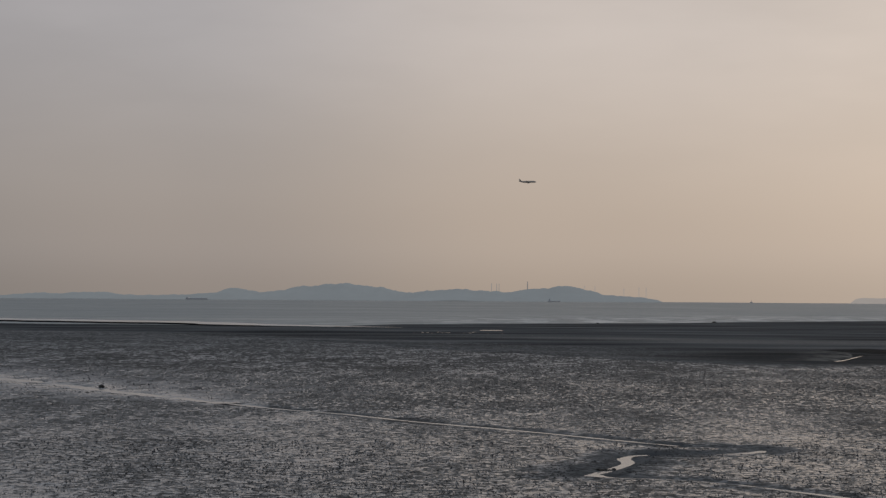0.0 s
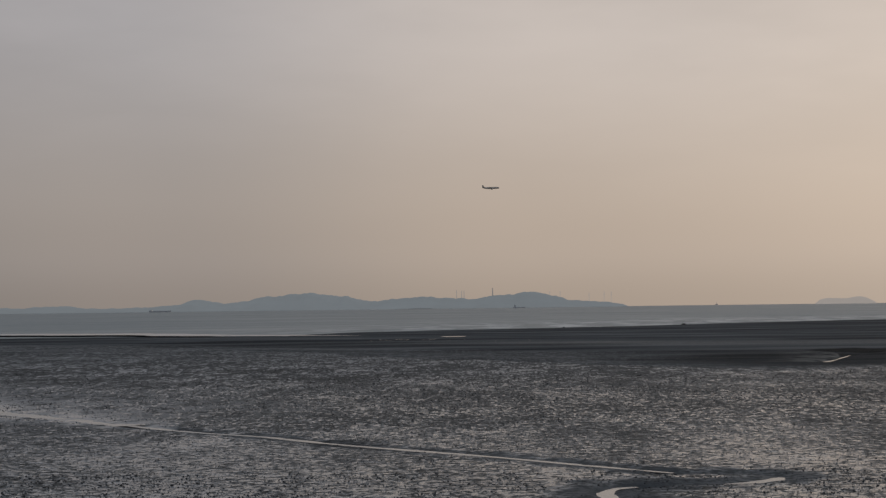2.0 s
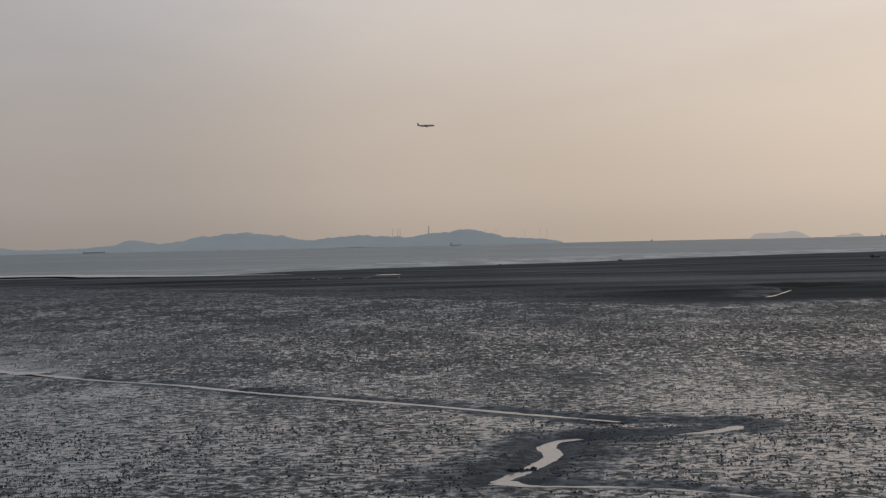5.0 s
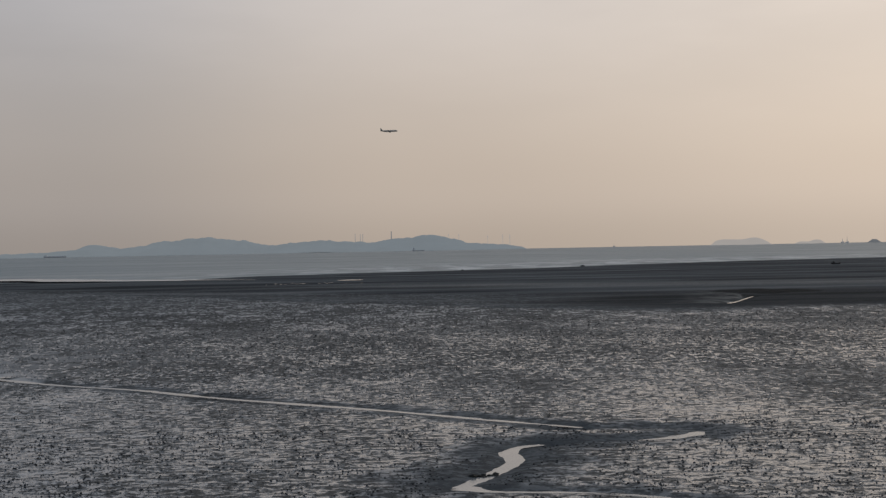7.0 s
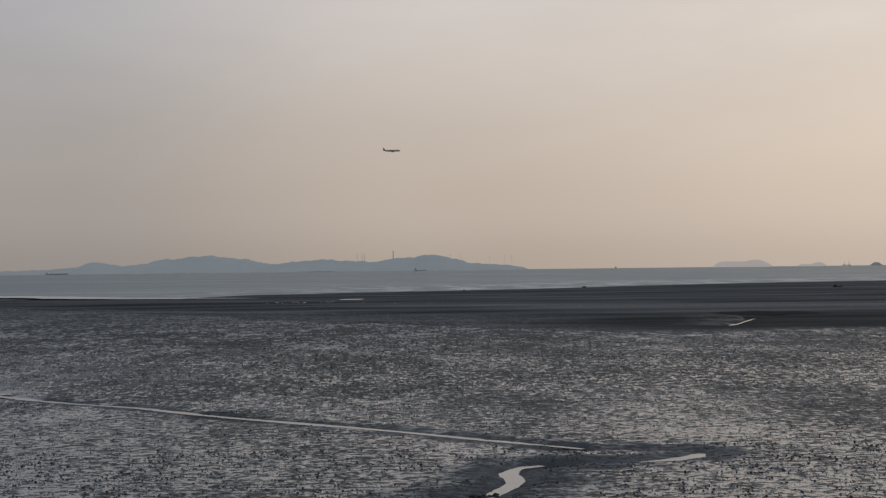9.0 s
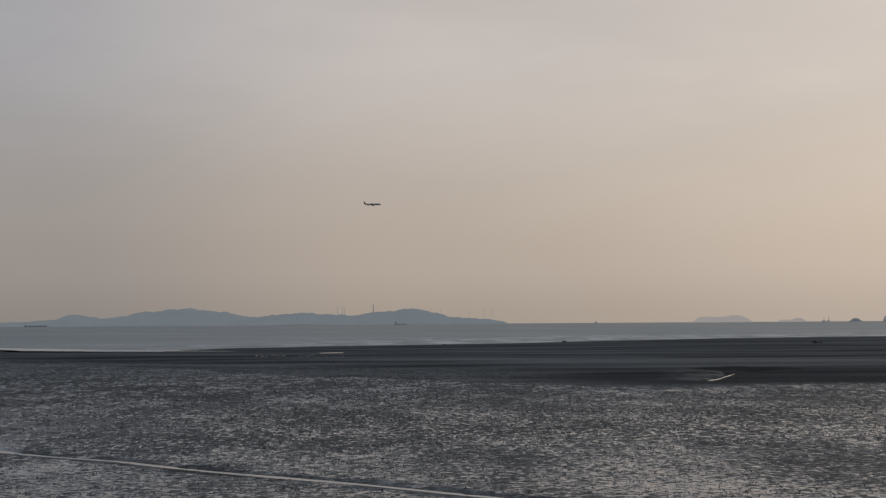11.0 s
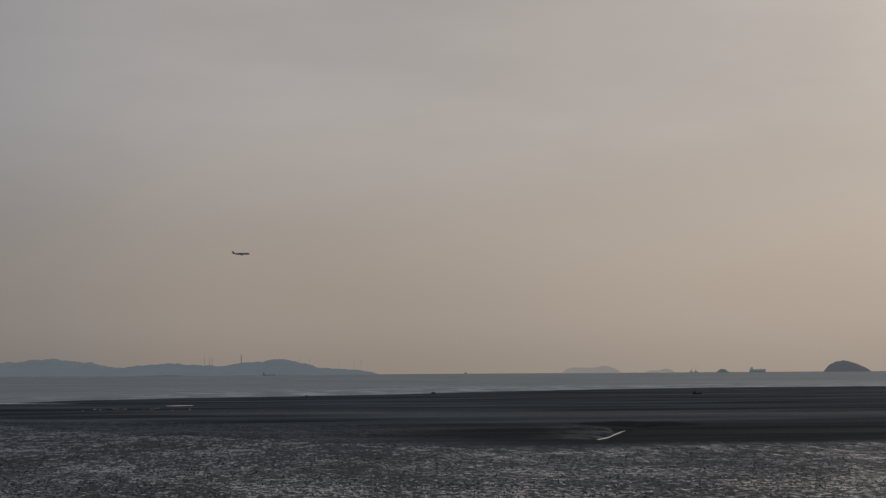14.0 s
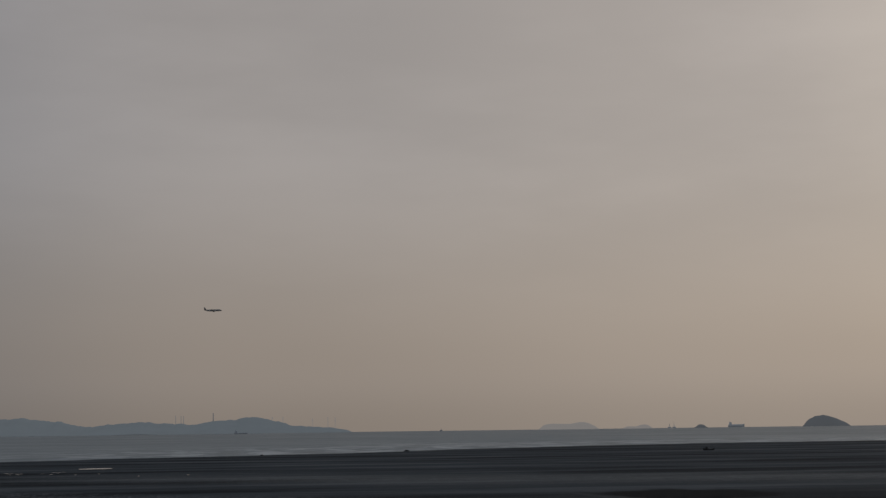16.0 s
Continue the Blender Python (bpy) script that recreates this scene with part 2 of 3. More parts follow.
def box(bm, x0, x1, y0, y1, z0, z1, taper=0.0):
    m = Matrix.LocRotScale(((x0 + x1) / 2, (y0 + y1) / 2, (z0 + z1) / 2), None, (x1 - x0, y1 - y0, z1 - z0))
    r = bmesh.ops.create_cube(bm, size=1.0, matrix=m)
    if taper:
        for v in r["verts"]:
            if v.co.z > (z0 + z1) / 2:
                v.co.x += taper * ((x0 + x1) / 2 - v.co.x)
                v.co.y += taper * ((y0 + y1) / 2 - v.co.y)
    return r["verts"]


def loft(bm, rings):
    """Joins rings of points, all of one count, into a closed skin with end caps."""
    made = [[bm.verts.new(p) for p in ring] for ring in rings]
    n = len(made[0])
    for a, b in zip(made, made[1:]):
        for i in range(n):
            bm.faces.new((a[i], a[(i + 1) % n], b[(i + 1) % n], b[i]))
    bm.faces.new(made[0])
    bm.faces.new(made[-1])


def smooth_line(points, step):
    """A Catmull-Rom line through the points, sampled every step metres or so."""
    p = [np.array(q, float) for q in points]
    p = [2 * p[0] - p[1]] + p + [2 * p[-1] - p[-2]]
    out = []
    for a, b, c, d in zip(p, p[1:], p[2:], p[3:]):
        n = max(2, int(np.linalg.norm(c - b) / step))
        for k in range(n):
            s = k / n
            out.append(0.5 * (2 * b + (c - a) * s + (2 * a - 5 * b + 4 * c - d) * s * s + (3 * b - a - 3 * c + d) * s ** 3))
    out.append(p[-2])
    return np.array(out)


def off_line(x, y, line):
    """How far each place lies from a line, and how far along it (0 to 1)."""
    best, along = np.full(x.shape, 1e9), np.zeros(x.shape)
    for k in range(len(line) - 1):
        (ax, ay), (bx, by) = line[k], line[k + 1]
        dx, dy = bx - ax, by - ay
        s = np.clip(((x - ax) * dx + (y - ay) * dy) / (dx * dx + dy * dy + 1e-9), 0, 1)
        d = np.hypot(x - ax - s * dx, y - ay - s * dy)
        hit = d < best
        best, along = np.where(hit, d, best), np.where(hit, (k + s) / (len(line) - 1), along)
    return best, along


# ---- the tidal flat ----
WATER_Z = -0.30
RUNNEL = smooth_line([(-60, 125), (-39.2, 103.8), (-31.2, 94.9), (-24.8, 85.6), (-19, 78.4), (-12.8, 70.2), (-8.9, 66.3),
                      (-5.6, 62), (-2.5, 58.6), (0.2, 55.7), (3.2, 52), (5.7, 49.1)], 0.8) * 1.008
GULLY = smooth_line([(5.7, 49.1), (7, 48.8), (8.3, 48.2), (8.6, 47.0), (8, 46.3), (7.4, 45.7), (5.6, 45.5), (4.1, 44.9)], 0.5) * 1.012
STREAK = smooth_line([(8.7, 47.3), (8.0, 46.3), (7.4, 45.8), (6.7, 45.5)], 0.3) * 1.012
BEND = smooth_line([(4.2, 45.0), (3.6, 44.5), (3.2, 43.3), (3.25, 41.7), (2.8, 40), (2.3, 38.6), (2.0, 37.9), (1.7, 37.1)], 0.12) * 1.015
OUTFLOW = smooth_line([(1.7, 37.1), (2.3, 36.5), (3.1, 36.3), (4.7, 35.8), (6.2, 34.6), (7.1, 33.5), (9, 31)], 0.4) * 1.008
CREEK = smooth_line([(29.9, 151), (32.1, 157), (35.2, 167), (37.8, 174.5), (42, 183)], 1.0)


FROM = int(len(RUNNEL) * 0.69)


def shore_y(x):
    return np.interp(x, [-400, -75, -55, -38, -33, -28, -14, -4, 12, 26, 40, 57, 78, 95, 125, 160, 500],
                     [366, 372, 361, 354, 386, 402, 412, 426, 434, 446, 456, 482, 515, 531, 558, 580, 610])


def flat_edge(x):
    return np.interp(x, [-120, -51.6, -21.4, 11.4, 24.6, 41.6, 90, 200], [300, 258, 206, 147, 134, 138, 148, 170])


def flat_height(x, y):
    near = np.clip((320 - y) / 250, 0, 1)
    rough = near * 0.075 * (fbm(x / 0.55, y / 0.7, 5, 3) - 0.5)
    z = 0.05 * (fbm(x / 9, y / 9, 3, 3) - 0.5)
    for line, depth, wide in ((RUNNEL[: FROM + 2], 0.06, 1.7), (RUNNEL[FROM:], 0.06, 0.5), (GULLY, 0.08, 0.5), (BEND, 0.10, 0.5),
                              (OUTFLOW, 0.06, 0.35), (CREEK, 0.12, 0.85)):
        d, s = off_line(x, y, line)
        z = z - depth * np.exp(-(d / wide) ** 2)
        rough = rough * (1 - 0.7 * np.exp(-(d / (wide * 1.8)) ** 2))
    z = z + rough
    # banks of silt beyond the puddled flat
    e = y - flat_edge(x)
    z = z + 0.10 * np.exp(-((e - 6) / 7) ** 2) - 0.12 * np.exp(-((e - 30) / 16) ** 2)
    out = y - shore_y(x) + 16 * (fbm(x / 40, y / 60, 9, 3) - 0.5)
    return z - np.clip((out + 30) / 30, 0, 8) * 0.30


def build_ground():
    ys = [22.0]
    while ys[-1] < 640:
        ys.append(ys[-1] * 1.0038)
    ys = np.array([-400.0, -60.0, 0.0, 14.0] + ys + [700.0, 900.0, 6000.0])
    s = np.concatenate([[-40.0, -3.0, -0.5], np.linspace(-0.05, 1.05, 620), [1.5, 4.0, 40.0]])
    yy = np.repeat(ys[:, None], len(s), 1)
    span = np.clip(yy, 14, 700)
    left, right = -0.33 * span - 9, 0.42 * span + 12
    xx = left + (right - left) * s[None, :]
    zz = flat_height(xx, yy)
    me = mesh_from("ground", np.stack([xx, yy, zz], -1).reshape(-1, 3), grid_faces(*xx.shape), MUD)
    edge = yy - flat_edge(xx) + 10 * (fbm(xx / 14, yy / 10, 21, 3) - 0.5)
    zone = np.clip(0.5 - edge / 6, 0, 1)
    # smoother grey silt up to the thin dark line, and a dark wedge that widens along it
    line_y = np.interp(xx, [-120, -56, -17, 10, 31, 61, 150], [300, 281, 244, 210, 207, 204, 204])
    wedge = np.clip((xx + 6 * (fbm(xx / 20, yy / 9, 23, 3) - 0.5) - 9) / 16, 0, 1)
    between = np.clip((line_y - 9 - yy) / 8, 0, 1) * (1 - zone)
    zone = np.maximum(zone, 0.5 * between * (1 - wedge))
    # a moister strip in the far silt
    mid = np.interp(xx, [-60, -2, 30, 69, 140], [262, 253, 233, 220, 214])
    strip = np.exp(-((yy - mid) / 14) ** 2) * np.clip((xx + 60) / 70, 0.15, 1)
    zone = np.maximum(zone, 0.3 * strip)
    for line, wide, least in ((RUNNEL, 1.0, 0.34), (GULLY, 1.2, 0.32), (BEND, 1.9, 0.22), (OUTFLOW, 0.8, 0.5)):
        d, a = off_line(xx, yy, line)
        zone = zone * np.clip((d + 2.2 * (fbm(xx / 0.9, yy / 1.3, 31, 3) - 0.5)) / wide - 0.3, least, 1)
    # shallow sheet of water where the runnel widens
    d, a = off_line(xx, yy, RUNNEL)
    wide = np.interp(a, [0, 0.4, 0.6, 0.70, 0.74, 1], [8.0, 6.5, 4.4, 2.2, 0.0, 0.0])
    film = (np.clip(1.25 - d / np.maximum(wide, 0.01), 0, 1) * (wide > 0) * np.clip((fbm(xx / 1.1, yy / 1.6, 41, 3) - 0.30) * 6, 0, 1))
    zone = zone * np.interp(yy + 0.35 * np.minimum(xx, 0) - 0.6 * np.maximum(xx, 0), [38, 52, 80, 110, 140, 200, 260], [1.0, 1.0, 0.95, 0.84, 0.68, 0.45, 0.38])
    # paler bank beside the creek
    side = (xx - np.interp(yy, [151, 157, 167, 176, 197], [29.7, 31.9, 35.0, 36.6, 39]))
    sandy = np.clip(1 + side / 6.5, 0, 1) * (side < 0) * np.clip((yy - 151) / 4, 0, 1) * np.clip((199 - yy) / 12, 0, 1)
    sandy = sandy * np.clip((fbm(xx / 1.1, yy / 3.2, 77, 4) - 0.32) * 3.0, 0, 1)
    sandy = np.maximum(sandy, 0.38 * strip * np.clip((xx + 20) / 40, 0, 1))
    # shade of the creek's far bank painted near black; the dark wedge shares this mask
    hollow = ((xx - 41.5) / 6.5) ** 2 + ((yy - 188) / 8.5) ** 2 + 1.1 * (fbm(xx / 2.2, yy / 5, 79, 3) - 0.5)
    shade_and_silt = np.clip(1.5 - hollow, 0, 1)
    shade_and_silt = np.maximum(shade_and_silt, 0.55 * wedge * (1 - sandy) * np.clip((line_y - 6 - yy) / 12, 0, 1) * np.clip((yy - flat_edge(xx)) / 5, 0, 1))
    zone = zone * (1 - shade_and_silt)
    damp = np.clip(1.15 - d / 16, 0, 1) * np.clip((0.72 - a) * 8, 0, 1)
    film = np.maximum(film, 0.6 * damp * np.clip((fbm(xx / 0.7, yy / 1.4, 43, 3) - 0.40) * 7, 0, 1))
    for nm, val in (("puddled", zone), ("film", film), ("sandy", sandy), ("shade_and_silt", shade_and_silt)):
        at = me.attributes.new(nm, "FLOAT", "POINT")
        at.data.foreach_set("value", val.astype(np.float32).ravel())
    ob = new("ground", me)
    tagged(ob, "dark grey wet tidal mudflat with puddled, clumpy surface", "mudflat", kind="structure")


build_ground()


def sea_z(y):
    return WATER_Z + np.interp(y, [1500, 4990], [0.0, 3.4])


def build_sea():
    ys = np.concatenate([np.linspace(300, 700, 60), [720, 760, 800, 850, 900, 1000, 1500, 2500, 3200, 4000, 4500, 4990]])
    xs = np.concatenate([[-9000, -3000, -1200, -600], np.linspace(-300, 450, 80), [900, 1800, 4000, 9000]])
    xx, yy = np.meshgrid(xs, ys)
    me = mesh_from("sea", np.stack([xx, yy, sea_z(yy)], -1).reshape(-1, 3), grid_faces(*xx.shape), SEA)
    off = yy - shore_y(xx)
    surf = np.clip((off + 20) / 20, 0, 1) * np.interp(off, [0, 40, 110, 200, 420], [0.6, 1.0, 0.9, 0.3, 0.0]) * np.interp(xx, [-60, 20], [0.15, 1.0])
    me.attributes.new("surf", "FLOAT", "POINT").data.foreach_set("value", surf.astype(np.float32).ravel())
    tagged(new("sea", me), "grey choppy shallow sea behind the mudflat", "sea", kind="structure")


build_sea()


def ribbon(name, line, widths, z, label, mat=None):
    """A strip of still water along a line, of changing width and ragged edge."""
    t = np.gradient(line, axis=0)
    t /= np.linalg.norm(t, axis=1)[:, None] + 1e-9
    n = np.stack([-t[:, 1], t[:, 0]], 1)
    a = np.linspace(0, 1, len(line))
    w = np.interp(a, np.linspace(0, 1, len(widths)), widths) / 2
    i = np.arange(len(line))
    wl = w * (0.45 + 1.1 * fbm(i / 3.1, i * 0.0, 51, 4))
    wr = w * (0.45 + 1.1 * fbm(i / 3.1, i * 0.0 + 7, 52, 4))
    left, right = line + n * wl[:, None], line - n * wr[:, None]
    v = np.stack([np.column_stack([left, np.zeros(len(line)) + z]), np.column_stack([right, np.zeros(len(line)) + z])], 1).reshape(-1, 3)
    me = mesh_from(name, v, grid_faces(len(line), 2), mat or POOL)
    return tagged(new(name, me), label, "water", kind="structure")


ribbon("runnel_water", RUNNEL[FROM:], [0.34, 0.6, 0.34, 0.62, 0.3, 0.46, 0.34, 0.4, 0.2], -0.0555, "thin bright runnel of water crossing the mud")
ribbon("shallow_water", RUNNEL[int(len(RUNNEL) * 0.1): FROM + 1], [4.5, 4.5, 4.0, 3.6, 2.6, 1.4], -0.050, "pale shallow sheet of water lying on the mud")
ribbon("streak_water", STREAK, [0.2, 0.8, 0.6, 0.1], -0.069, "short pale streak of water in a mud gully")
ribbon("bend_water", BEND, [0.26, 0.38, 0.54, 0.6, 0.54, 0.3, 0.46, 0.38], -0.083, "pale winding pool of standing water in mud")
ribbon("outflow_water", OUTFLOW, [0.8, 0.7, 0.7, 0.8, 0.8, 0.8], -0.045, "thin outflow of water over dark mud")
bed = np.convolve(np.pad(flat_height(CREEK[:, 0], CREEK[:, 1]), 3, mode="edge"), np.ones(7) / 7, "valid") + 0.04
ribbon("creek_water", CREEK[: int(len(CREEK) * 0.72)], [0.1, 0.5, 0.22, 0.3, 0.1], bed[: int(len(CREEK) * 0.72)], "bright streak of water in a dark creek bed")
CALM_LINE = smooth_line([(-150, 430), (-110, 405), (-76, 384), (-64, 368), (-54, 353), (-43, 346), (-34, 339), (-28, 334), (-22, 329)], 3.0)
ribbon("calm_water", CALM_LINE, [24, 26, 24, 18, 20, 12, 14, 8, 1], 0.06, "calm bright strip of shallow water along the shore", CALM)


# ---- far land ----
def island(name, outline, y, depth, mat, label, rough=1.2, kind="", category="island", lift=0.0):
    """A ridge whose skyline runs through the outline (along, height), with flanks and small treetops."""
    ax, az = np.array(outline, float).T
    xs = np.linspace(ax[0], ax[-1], max(24, int((ax[-1] - ax[0]) / 4)))
    z = np.interp(xs, ax, az)
    k = np.array([1, 2, 3, 2, 1]) / 9.0
    z = np.convolve(np.pad(z, 2, mode="edge"), k, "valid")
    z = z + rough * (6.0 * (fbm(xs / 48, xs * 0 + y, 62, 4) - 0.5) + 3.4 * (fbm(xs / 13, xs * 0 + y, 66, 3) - 0.5)) * np.clip(z / 12, 0, 1)
    vs = np.linspace(-1, 1, 15)
    xx, vv = np.meshgrid(xs, vs)
    crown = np.clip(1 - np.abs(vv + 0.25 * (fbm(xx / 90, vv * 0, 61, 2) - 0.5)) ** 1.7, 0, 1)
    zz = z[None, :] * crown + rough * 2 * (fbm(xx / 9, vv * 6, 63, 3) - 0.5) * crown
    zz = np.maximum(zz, 0) * np.clip(np.minimum(xx - xs[0], xs[-1] - xx) / 12, 0, 1) ** 0.5 - 1.5 + lift
    yy = y + vv * depth / 2
    me = mesh_from(name, np.stack([xx, yy, zz], -1).reshape(-1, 3), grid_faces(*xx.shape), mat)
    return tagged(new(name, me), label, category, kind=kind)


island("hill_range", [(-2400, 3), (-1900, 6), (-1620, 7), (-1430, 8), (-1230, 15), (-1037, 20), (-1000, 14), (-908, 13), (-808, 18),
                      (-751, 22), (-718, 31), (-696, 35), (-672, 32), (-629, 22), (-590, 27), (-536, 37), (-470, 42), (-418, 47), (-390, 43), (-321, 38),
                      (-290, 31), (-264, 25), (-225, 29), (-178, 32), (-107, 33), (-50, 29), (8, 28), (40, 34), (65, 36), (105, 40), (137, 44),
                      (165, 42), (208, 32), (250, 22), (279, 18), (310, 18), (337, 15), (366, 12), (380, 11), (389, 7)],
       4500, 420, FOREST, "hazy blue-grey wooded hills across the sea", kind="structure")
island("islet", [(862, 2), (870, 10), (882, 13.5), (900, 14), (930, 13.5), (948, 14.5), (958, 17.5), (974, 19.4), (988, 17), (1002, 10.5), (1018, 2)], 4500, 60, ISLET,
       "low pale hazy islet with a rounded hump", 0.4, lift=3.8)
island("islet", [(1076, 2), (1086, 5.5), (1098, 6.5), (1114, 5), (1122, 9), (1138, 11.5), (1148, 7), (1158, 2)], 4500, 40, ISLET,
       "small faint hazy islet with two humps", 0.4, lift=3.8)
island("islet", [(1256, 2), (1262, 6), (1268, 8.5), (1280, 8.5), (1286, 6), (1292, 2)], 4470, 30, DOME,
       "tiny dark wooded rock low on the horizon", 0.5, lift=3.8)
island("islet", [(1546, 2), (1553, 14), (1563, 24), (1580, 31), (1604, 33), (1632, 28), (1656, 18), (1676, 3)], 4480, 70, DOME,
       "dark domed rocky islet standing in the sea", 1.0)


# ---- chimneys and masts on the hills ----
def chimney(x, y, base, top, wide, label, mat=THIN):
    root = tagged(new("chimney"), label, "chimney", "chimneys on the hills")
    root.matrix_basis = pose(x, y, base)
    bm = bmesh.new()
    h = top - base
    loft(bm, [[(r * math.cos(a), r * math.sin(a), z) for a in np.linspace(0, 2 * math.pi, 10, endpoint=False)]
              for z, r in ((-6, wide * 0.62), (h * 0.5, wide * 0.52), (h - 1.2, wide * 0.45))])
    part("stack", bm, mat, root)
    bm = bmesh.new()
    loft(bm, [[(r * math.cos(a), r * math.sin(a), z) for a in np.linspace(0, 2 * math.pi, 10, endpoint=False)]
              for z, r in ((h - 1.2, wide * 0.62), (h, wide * 0.62))])
    part("rim", bm, mat, root)


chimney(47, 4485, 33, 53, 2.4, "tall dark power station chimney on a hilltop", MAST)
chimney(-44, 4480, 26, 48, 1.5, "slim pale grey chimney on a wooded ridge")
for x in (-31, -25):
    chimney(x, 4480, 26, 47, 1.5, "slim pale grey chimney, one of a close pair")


def pylon(x, y, base, top):
    root = tagged(new("pylon"), "faint pale lattice pylon on a low hill", "pylon", "pylons on the hill end")
    root.matrix_basis = pose(x, y, base)
    h = top - base
    for sx in (-1, 1):
        bm = bmesh.new()
        loft(bm, [[(sx * w + dx * 0.3, dy * 0.3, z) for dx, dy in ((-1, -1), (1, -1), (1, 1), (-1, 1))] for z, w in ((-5, 1.6), (h, 0.25))])
        part("leg", bm, PALE, root, smooth=False)
    for z, w in ((0.72, 2.6), (0.86, 2.0)):
        bm = bmesh.new()
        box(bm, -w, w, -0.2, 0.2, h * z, h * z + 0.5)
        part("crossarm", bm, PALE, root, smooth=False)


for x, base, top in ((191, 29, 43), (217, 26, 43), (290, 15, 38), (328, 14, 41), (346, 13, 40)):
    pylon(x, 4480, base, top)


# ---- ships ----
def ship(x, y, length, high, bridge_at, bridge_high, label, cargo=0.0, turn=0, mast=0.0, hull_mat=HULL, cabin_mat=CABIN):
    root = tagged(new("ship"), label, "ship", "ships on the sea")
    root.matrix_basis = pose(x, y, float(sea_z(y)), 0, 0, turn)
    bm = bmesh.new()
    half = length * 0.09
    rings = []
    for s in np.linspace(-1, 1, 13):
        w = half * (1 - max(0.0, (s - 0.55) / 0.46) ** 2 * 0.95) * (0.85 if s < -0.95 else 1)
        sheer = high * (1 + 0.35 * max(0, s) ** 3)
        xs = s * length / 2
        rings.append([(xs, -w * 0.7, -1.2), (xs, -w, high * 0.4), (xs, -w, sheer), (xs, w, sheer), (xs, w, high * 0.4), (xs, w * 0.7, -1.2)])
    loft(bm, rings)
    part("hull", bm, hull_mat, root, smooth=False)
    bm = bmesh.new()
    bx = bridge_at * length / 2
    bl = length * 0.07
    box(bm, bx - bl, bx + bl, -half * 0.8, half * 0.8, high * 0.98, high + bridge_high * 0.6, 0.08)
    box(bm, bx - bl * 0.7, bx + bl * 0.8, -half * 0.7, half * 0.7, high + bridge_high * 0.6, high + bridge_high, 0.1)
    part("superstructure", bm, cabin_mat if mast == 0 else hull_mat, root, smooth=False)
    bm = bmesh.new()
    box(bm, bx - bl * 0.9, bx - bl * 0.4, -half * 0.2, half * 0.2, high + bridge_high * 0.6, high + bridge_high * 1.25, 0.2)
    part("funnel", bm, hull_mat, root, smooth=False)
    if mast:
        bm = bmesh.new()
        box(bm, bx - 0.25, bx + 0.25, -0.25, 0.25, high + bridge_high, high + bridge_high + mast, 0.4)
        part("mast", bm, hull_mat, root, smooth=False)
    if cargo:
        for k in range(4):
            bm = bmesh.new()
            c = length * (-0.22 + 0.15 * k)
            box(bm, c - length * 0.06, c + length * 0.06, -half * 0.8, half * 0.8, high, high + cargo * (0.8 + 0.2 * (k % 2)), 0.03)
            part("hatch", bm, hull_mat, root, smooth=False)
    return root


ship(106, 4150, 30, 1.8, -0.7, 5.2, "small grey coaster with its dark wheelhouse aft", 0, 0, 3.0)
ship(-745, 4200, 52, 2.8, -0.85, 2.6, "long low dark barge lying off the hills", 0.8)
ship(1364, 4460, 42, 6.5, -0.75, 6.5, "grey cargo ship with a tall superstructure aft", 1.2, 0, 0.0, FAINT, FAINT)
ship(1192, 4470, 9, 3.0, 0.0, 6.0, "faint grey work boat with a high cabin", 0, 0, 3.0, FAINT)
ship(1204, 4470, 9, 3.0, 0.0, 7.0, "faint grey boat with a tall mast", 0, 0, 7.0, FAINT)
ship(606, 4450, 6, 2.5, 0.0, 3.0, "tiny dark boat far out on the horizon", 0, 0, 2.0)


